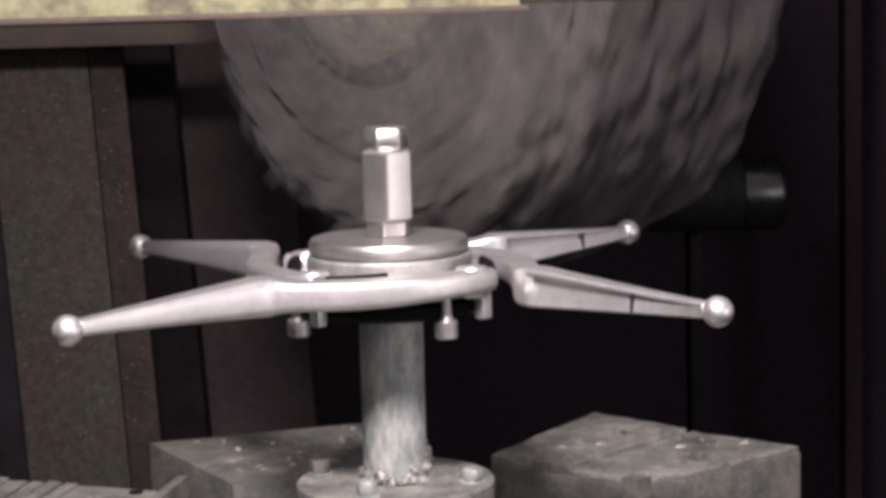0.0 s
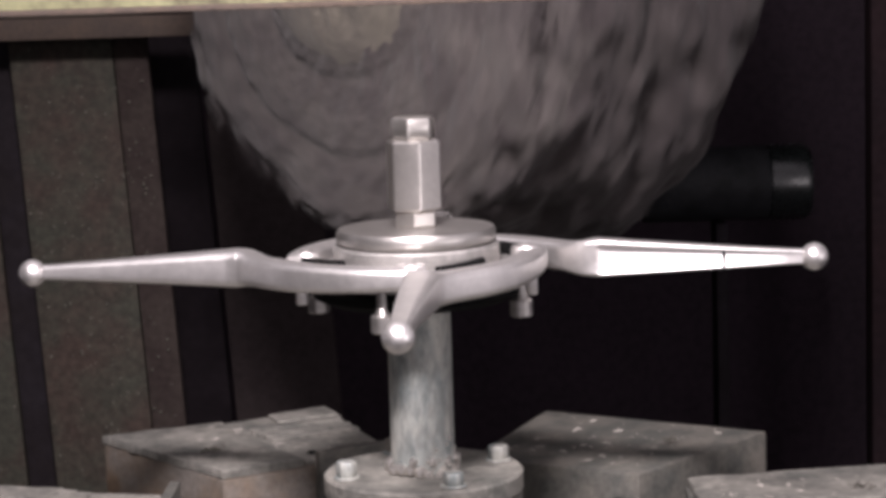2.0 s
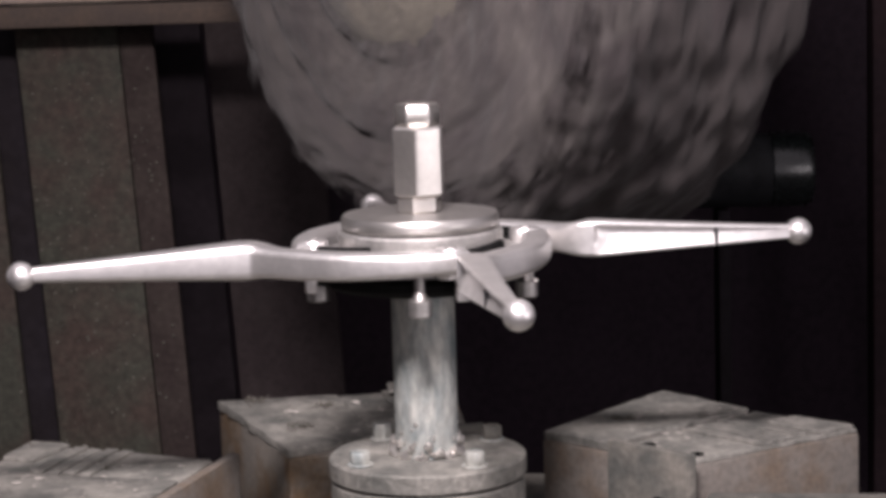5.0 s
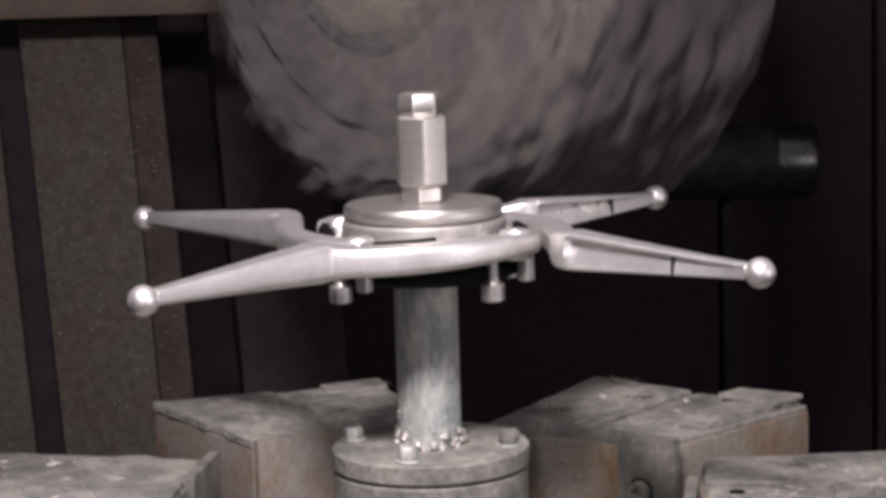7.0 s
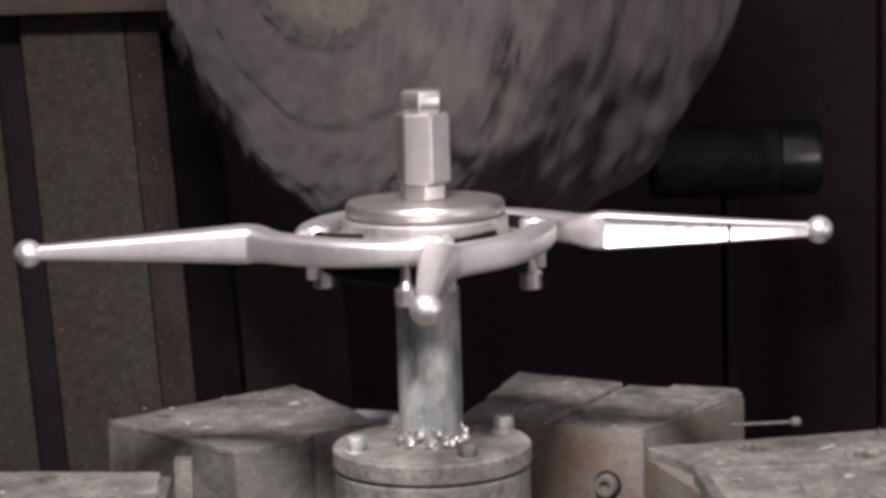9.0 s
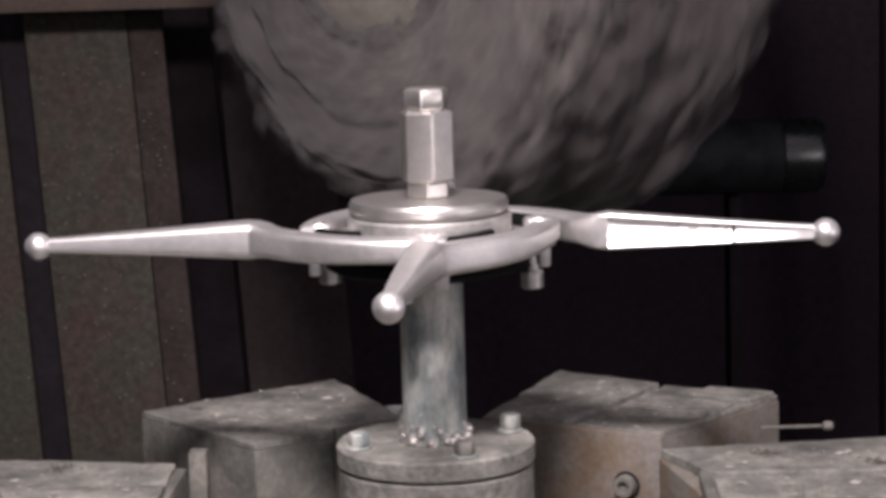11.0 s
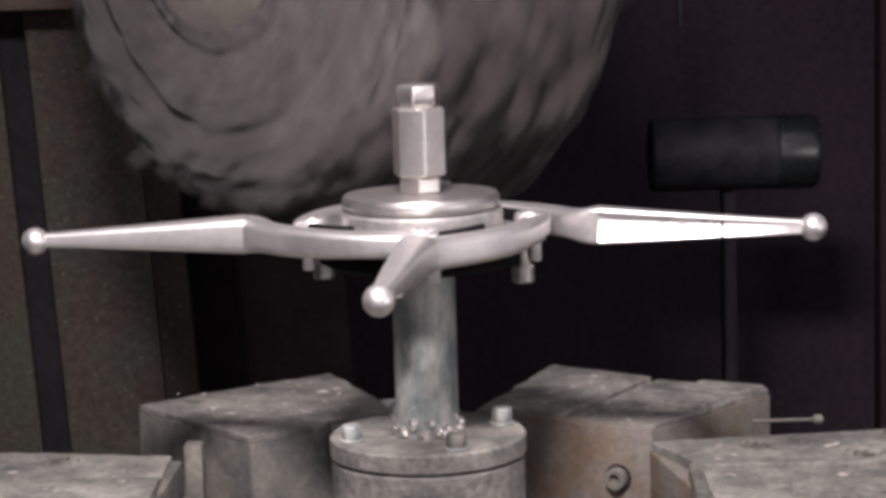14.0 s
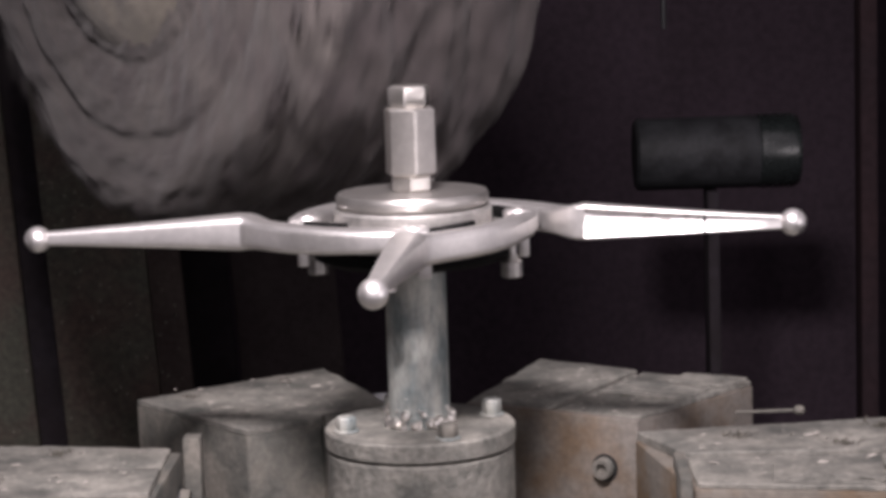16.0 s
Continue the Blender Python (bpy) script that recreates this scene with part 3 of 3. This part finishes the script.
def brake_lever(angle, radius, residue=False):
    """A lever: ball end outward along local x, blade with a channel on one side, shank bent to its pivot eye."""
    ob = empty("brake_lever", "satin aluminium hand lever with a ball end", "lever", "four levers in the clamp")
    turn = pose(0, 0, 0, 0, 0, angle)
    d = radius - 0.265
    # blade with a hollow channel on one side, knee, and shank
    st = []
    for i in range(18):
        f = i / 17
        dent = (0.0010 + 0.0052 * f) * min(1, i / 3) * (1 if i < 17 else 0.75)
        st.append(((0.257 + d - f * 0.135, 0.0085 * f ** 1.4, 0.0005 + 0.002 * f), (0, 1, 0), 0.0052 + 0.0058 * f, 0.0048 + 0.0077 * f ** 1.1, dent, 0.0012 + 0.0008 * f, 0.0026 + 0.0034 * f))
    st.append(((0.1195, 0.0087, 0.0025), (0, 1, 0), 0.0110, 0.0124, 0.0, 0.0028, 0.0060))
    knee = ((0.1195, 0.0087, 0), (0.1125, 0.0093, 0), (0.108, 0.0155, 0), (0.099, 0.0250, 0))
    shank = ((0.099, 0.0250, 0), (0.081, 0.0440, 0), (0.060, 0.074, 0), (0.0, 0.078, 0))
    for k in range(1, 25):
        curve, f = (knee, k / 8) if k <= 8 else (shank, (k - 8) / 16)
        c, c2 = bezier(*curve, f), bezier(*curve, max(0, f - 0.02))
        t = Vector((c[0] - c2[0], c[1] - c2[1], 0)).normalized()
        g = min(1, k / 8)
        g = g * g * (3 - 2 * g)
        h = max(0, (k - 8) / 16)
        st.append(((c[0], c[1], 0.0025 - 0.0008 * g + 0.0022 * h * h), (t.y, -t.x, 0), 0.0110 - 0.0013 * g, 0.0124 - 0.0028 * g - 0.0022 * h * h, 0.0, 0.0028 + 0.0018 * g - 0.0005 * h, 0.0060 - 0.0010 * g - 0.0005 * h))
    st.append(((-0.0135, 0.0775, 0.0039), (0, 1, 0), 0.0096, 0.0074, 0.0, 0.005, 0.005))
    st.append(((-0.0146, 0.0775, 0.0039), (0, 1, 0), 0.0090, 0.0068, 0.0, 0.005, 0.005))
    part("blade", channelled_bar(st), ALU, ob, m=turn, smooth=34)
    part("ball", lathe([(0.0, -0.0094)] + [(0.0094 * math.cos(radians(a)), 0.0094 * math.sin(radians(a))) for a in range(-80, 81, 10)] + [(0.0, 0.0094)], 32, capped=False),
         ALU, ob, "polished ball end", m=turn @ pose(0.265 + d, 0, 0))
    part("neck", lathe([(0.0042, 0.0), (0.0050, 0.006), (0.0046, 0.012), (0.0058, 0.016)], 24), ALU, ob, m=turn @ pose(0.247 + d, 0, 0.0008, 0, 90, 0))
    part("notch", box(0.2035 + d, 0.2056 + d, -0.0052, 0.0005, -0.0058, 0.0060, 0.0003), DARK, ob, "dark break notch", m=turn)
    if residue:
        rnd = random.Random(3)
        bits = []
        for i in range(11):
            x, zz = rnd.uniform(0.128, 0.195), rnd.uniform(-0.001, 0.0065)
            st = []
            for k in range(9):
                x += rnd.uniform(-0.0012, 0.0030)
                zz = min(0.0070, max(-0.002, zz + rnd.uniform(-0.0018, 0.0018)))
                f = (0.257 + d - x) / 0.135
                wide, deep = 0.0052 + 0.0058 * f, 0.0010 + 0.0052 * f
                st.append(((x, 0.0085 * f ** 1.4 - wide + deep * min(0.97, 0.66 + zz * 45) - 0.0003, zz), (0, 1, 0), 0.0005, 0.0005))
            bits.append(sweep(st, 6, 2))
        part("wax_residue", join(*bits), LINT, ob, "pale scribbles of wax residue", m=turn)["kind"] = "stuff"
    # pivot eye with its pin and the clamp screw below
    part("pivot_eye", lathe([(0.0045, -0.007), (0.0100, -0.007), (0.0108, -0.005), (0.0108, 0.0105), (0.0095, 0.0122), (0.0045, 0.0124)], 32, -0.004, 0.0735), ALU, ob, m=turn)
    part("pin", lathe([(0.0043, -0.003), (0.0043, 0.0124), (0.0036, 0.0131)], 20, -0.004, 0.0735), ALU_RAW, ob, "steel pivot pin", m=turn)
    # added filler, black so that the shaded gap behind the shank reads dark
    part("gap_filler", sweep([((0.073, 0.017, -0.001), (0.6, 0.8, 0), 0.0040, 0.0118), ((0.066, 0.026, -0.001), (0.6, 0.8, 0), 0.0046, 0.0118), ((0.056, 0.036, -0.001), (0.6, 0.8, 0), 0.0046, 0.0122), ((0.044, 0.0445, -0.001), (0.6, 0.8, 0), 0.0030, 0.0128)], 16, 4), SHADE_BLACK, ob, "added black filler for the shaded gap behind the shank", m=turn)
    part("stop_tab", box(-0.0155, -0.0065, 0.0725, 0.0805, -0.0225, 0.000, 0.0018), ALU, ob, m=turn)
    part("clamp_screw", join(lathe([(0.0036, -0.020), (0.0036, 0.000)], 16, 0.016, 0.069), disc(0.0076, -0.0325, -0.0205, 0.001, 28, 0.016, 0.069),
                             lathe([(0.0054, -0.0206), (0.0036, -0.016)], 16, 0.016, 0.069)), STEEL, ob, "steel cap screw below the lever", m=turn)
    TURNING.append(ob)


lever_clamp()
for ang, rad in ((-94.3, 0.2665), (172.2, 0.2628), (-4.2, 0.2647), (83.4, 0.266)):
    brake_lever(ang, rad, ang == 172.2)


# ---- the buffing wheel ----
def buffing_wheel():
    ob = empty("buffing_wheel", "large worn grey cloth buffing wheel with ragged folds", "buffing wheel")
    # profile along the axis: front face with stepped cloth plies, rim, rear face
    prof = [(0.095, -0.004), (0.108, -0.001), (0.115, 0.0025), (0.128, 0.001), (0.150, -0.001), (0.170, 0.001), (0.178, 0.0055), (0.196, 0.004), (0.218, 0.007), (0.235, 0.015),
            (0.247, 0.030), (0.253, 0.050), (0.254, 0.076), (0.256, 0.10), (0.262, 0.14), (0.272, 0.185), (0.264, 0.212), (0.21, 0.228), (0.12, 0.232), (0.03, 0.232)]
    seg = 540
    fine = []
    for (r0, z0), (r1, z1) in zip(prof, prof[1:]):
        k = max(2, int(math.hypot(r1 - r0, z1 - z0) / 0.0026))
        fine += [(r0 + (r1 - r0) * i / k, z0 + (z1 - z0) * i / k) for i in range(k)]
    fine.append(prof[-1])
    verts, faces = [], []
    for j, (r, z) in enumerate(fine):
        for i in range(seg):
            a = 2 * math.pi * i / seg
            tw = a + 5 * (0.24 - r) - 2.2 * z
            c, s = math.cos(tw), math.sin(tw)
            w = min(1.0, max(0.0, (r - 0.05) / 0.12))
            big = noise.noise(Vector((c * 2.2, s * 2.2, z * 8)))
            lump = noise.noise(Vector((c * 5.0, s * 5.0, z * 30 + r * 9 + 3)))
            mid = noise.noise(Vector((c * 11, s * 11, z * 60 + r * 34 + 5)))
            tuft = noise.noise(Vector((c * 21, s * 21, z * 150 + r * 90)))
            hair = noise.noise(Vector((c * 30, s * 30, z * 330 + r * 260 + 2 * tuft)))
            on_rim = min(1.0, max(0.15, (r - 0.17) / 0.06))
            dr = w * on_rim * (0.008 * big + 0.011 * lump + 0.0065 * mid + 0.0018 * tuft + 0.0010 * hair)
            dz = ((0.004 * big + 0.0035 * lump + 0.0024 * mid) * (0.6 + 0.4 * on_rim) + 0.0010 * tuft + 0.0007 * hair) * (1 if z < 0.05 else 0.3)
            rr = r + dr
            verts.append((rr * math.cos(a), rr * math.sin(a), z - dz))
    for j in range(len(fine) - 1):
        for i in range(seg):
            k = (i + 1) % seg
            faces.append((j * seg + i, j * seg + k, (j + 1) * seg + k, (j + 1) * seg + i))
    me = bpy.data.meshes.new("cloth_body")
    me.from_pydata(verts, [], faces)
    me.polygons.foreach_set("use_smooth", [True] * len(faces))
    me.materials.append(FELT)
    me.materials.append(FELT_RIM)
    # rim polygons take the shade-darkened cloth, beyond a ragged border
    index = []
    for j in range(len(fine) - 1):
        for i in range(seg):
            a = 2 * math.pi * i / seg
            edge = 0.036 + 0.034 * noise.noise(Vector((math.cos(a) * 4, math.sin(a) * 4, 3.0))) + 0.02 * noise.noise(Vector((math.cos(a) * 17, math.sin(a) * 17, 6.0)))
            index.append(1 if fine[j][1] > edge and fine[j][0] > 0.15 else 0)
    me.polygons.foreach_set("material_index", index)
    body = new("cloth_body", me)
    body.parent = ob
    # worn inner cloth plies, warmer and paler
    verts, faces, rings = [], [], 14
    for j in range(rings):
        r = 0.045 + 0.062 * j / (rings - 1)
        for i in range(180):
            a = 2 * math.pi * i / 180
            q = noise.noise(Vector((math.cos(a + 9 * r) * 3, math.sin(a + 9 * r) * 3, r * 18)))
            verts.append((r * math.cos(a) * (1 + 0.05 * q), r * math.sin(a) * (1 + 0.05 * q), -0.012 + 0.014 * (j / (rings - 1)) ** 3 + 0.003 * q))
    for j in range(rings - 1):
        for i in range(180):
            k = (i + 1) % 180
            faces.append((j * 180 + i, j * 180 + k, (j + 1) * 180 + k, (j + 1) * 180 + i))
    me = bpy.data.meshes.new("inner_ply")
    me.from_pydata(verts, [], faces)
    me.polygons.foreach_set("use_smooth", [True] * len(faces))
    me.materials.append(FELT_WARM)
    ply = new("inner_ply", me)
    ply.parent = ob
    ply["label"] = "paler worn inner cloth ply"
    # frayed threads standing off the rim and the face edge
    rnd = random.Random(8)
    verts, faces = [], []
    for i in range(20000):
        a, z = rnd.uniform(0, 2 * math.pi), rnd.uniform(0.004, 0.215)
        base = 0.238 + 0.16 * max(0, z - 0.1) + rnd.uniform(-0.008, 0.006) - (0.016 if z < 0.03 or z > 0.2 else 0)
        d = Vector((math.cos(a), math.sin(a), 0))
        t = Vector((-math.sin(a), math.cos(a), 0))
        up = (d * rnd.uniform(0.5, 1) + t * rnd.uniform(-1.6, 0.2) + Vector((0, 0, rnd.uniform(-0.5, 0.3)))).normalized()
        p = d * base + Vector((0, 0, z))
        half = rnd.uniform(0.0003, 0.0008)
        long = rnd.uniform(0.006, 0.022)
        k = len(verts)
        side = up.cross(Vector((0, 0, 1))).normalized()
        verts += [p + side * half, p - side * half, p + Vector((0, 0, half)), p + up * long]
        faces += [(k, k + 1, k + 3), (k + 1, k + 2, k + 3), (k + 2, k, k + 3)]
    me = bpy.data.meshes.new("frayed_threads")
    me.from_pydata(verts, [], faces)
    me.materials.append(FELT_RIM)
    fray = new("frayed_threads", me)
    fray.parent = ob
    tagged(fray, "frayed grey cloth threads", kind="stuff")
    # loose fringe of cloth round the edge, each a bent tapering tongue
    verts, faces = [], []
    for i in range(420):
        a, z = rnd.uniform(0, 2 * math.pi), rnd.choice((rnd.uniform(0.008, 0.05), rnd.uniform(0.05, 0.21)))
        d, t = Vector((math.cos(a), math.sin(a), 0)), Vector((-math.sin(a), math.cos(a), 0))
        up = Vector((0, 0, 1))
        base = 0.232 + 0.16 * max(0, z - 0.1) - (0.010 if z < 0.03 or z > 0.2 else 0)
        wide, long, bend = rnd.uniform(0.004, 0.010), rnd.uniform(0.010, 0.026), rnd.uniform(-0.9, 0.3)
        lean_out = rnd.uniform(-0.7, 0.3)
        k = len(verts)
        for j in range(4):
            f = j / 3
            p = d * (base + long * f) + t * (bend * long * f * f) + up * (z + lean_out * long * f * f)
            w, h = wide * (1 - 0.75 * f) * (1 + 0.25 * math.sin(9 * f + i)), 0.0022 * (1 - 0.7 * f)
            verts += [p - t * w - up * h, p + t * w - up * h, p + t * w + up * h, p - t * w + up * h]
        for j in range(3):
            for q in range(4):
                faces.append((k + 4 * j + q, k + 4 * j + (q + 1) % 4, k + 4 * j + 4 + (q + 1) % 4, k + 4 * j + 4 + q))
        faces.append((k + 12, k + 13, k + 14, k + 15))
    me = bpy.data.meshes.new("cloth_fringe")
    me.from_pydata([tuple(v) for v in verts], [], faces)
    me.polygons.foreach_set("use_smooth", [True] * len(faces))
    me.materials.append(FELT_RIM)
    fringe = new("cloth_fringe", me)
    fringe.parent = ob
    tagged(fringe, "loose fringe of grey cloth", kind="stuff")
    part("flange", lathe([(0.0, -0.024), (0.045, -0.024), (0.047, -0.021), (0.047, 0.012), (0.0, 0.012)], 48, capped=False), RUST, ob, "steel clamping flange")
    part("arbor_nut", hexagon(0.04, -0.046, -0.0242), STEEL, ob)
    part("arbor", lathe([(0.02, 0.225), (0.02, 0.42)], 32), STEEL, ob)
    return ob


WHEEL = buffing_wheel()
AXIS = 50.0          # turn of the wheel's axis from straight away, towards the right
FACE = (-0.036, 0.322, 0.220)


def slide_at(t):
    for (a, x), (b, y) in zip(SLIDE, SLIDE[1:]):
        if t <= b:
            f = (t - a) / (b - a)
            return x + (y - x) * f * f * (3 - 2 * f)
    return SLIDE[-1][1]


def motions():
    for ob in TURNING:
        walk(ob, [(t, pose(0, 0, 0, 0, 0, a)) for t, a in TURN])
    rows = []
    for i in range(161):
        t = i * 0.1
        place = Matrix.Translation((FACE[0] + slide_at(t), FACE[1] + 0.45 * min(0.0, slide_at(t) + 0.05), FACE[2]))
        rows.append((t, place @ pose(0, 0, 0, 0, 0, -AXIS) @ pose(0, 0, 0, -90, 0, 0) @ pose(0, 0, 0, 0, 0, 67.0 * i)))
    walk(WHEEL, rows)


motions()
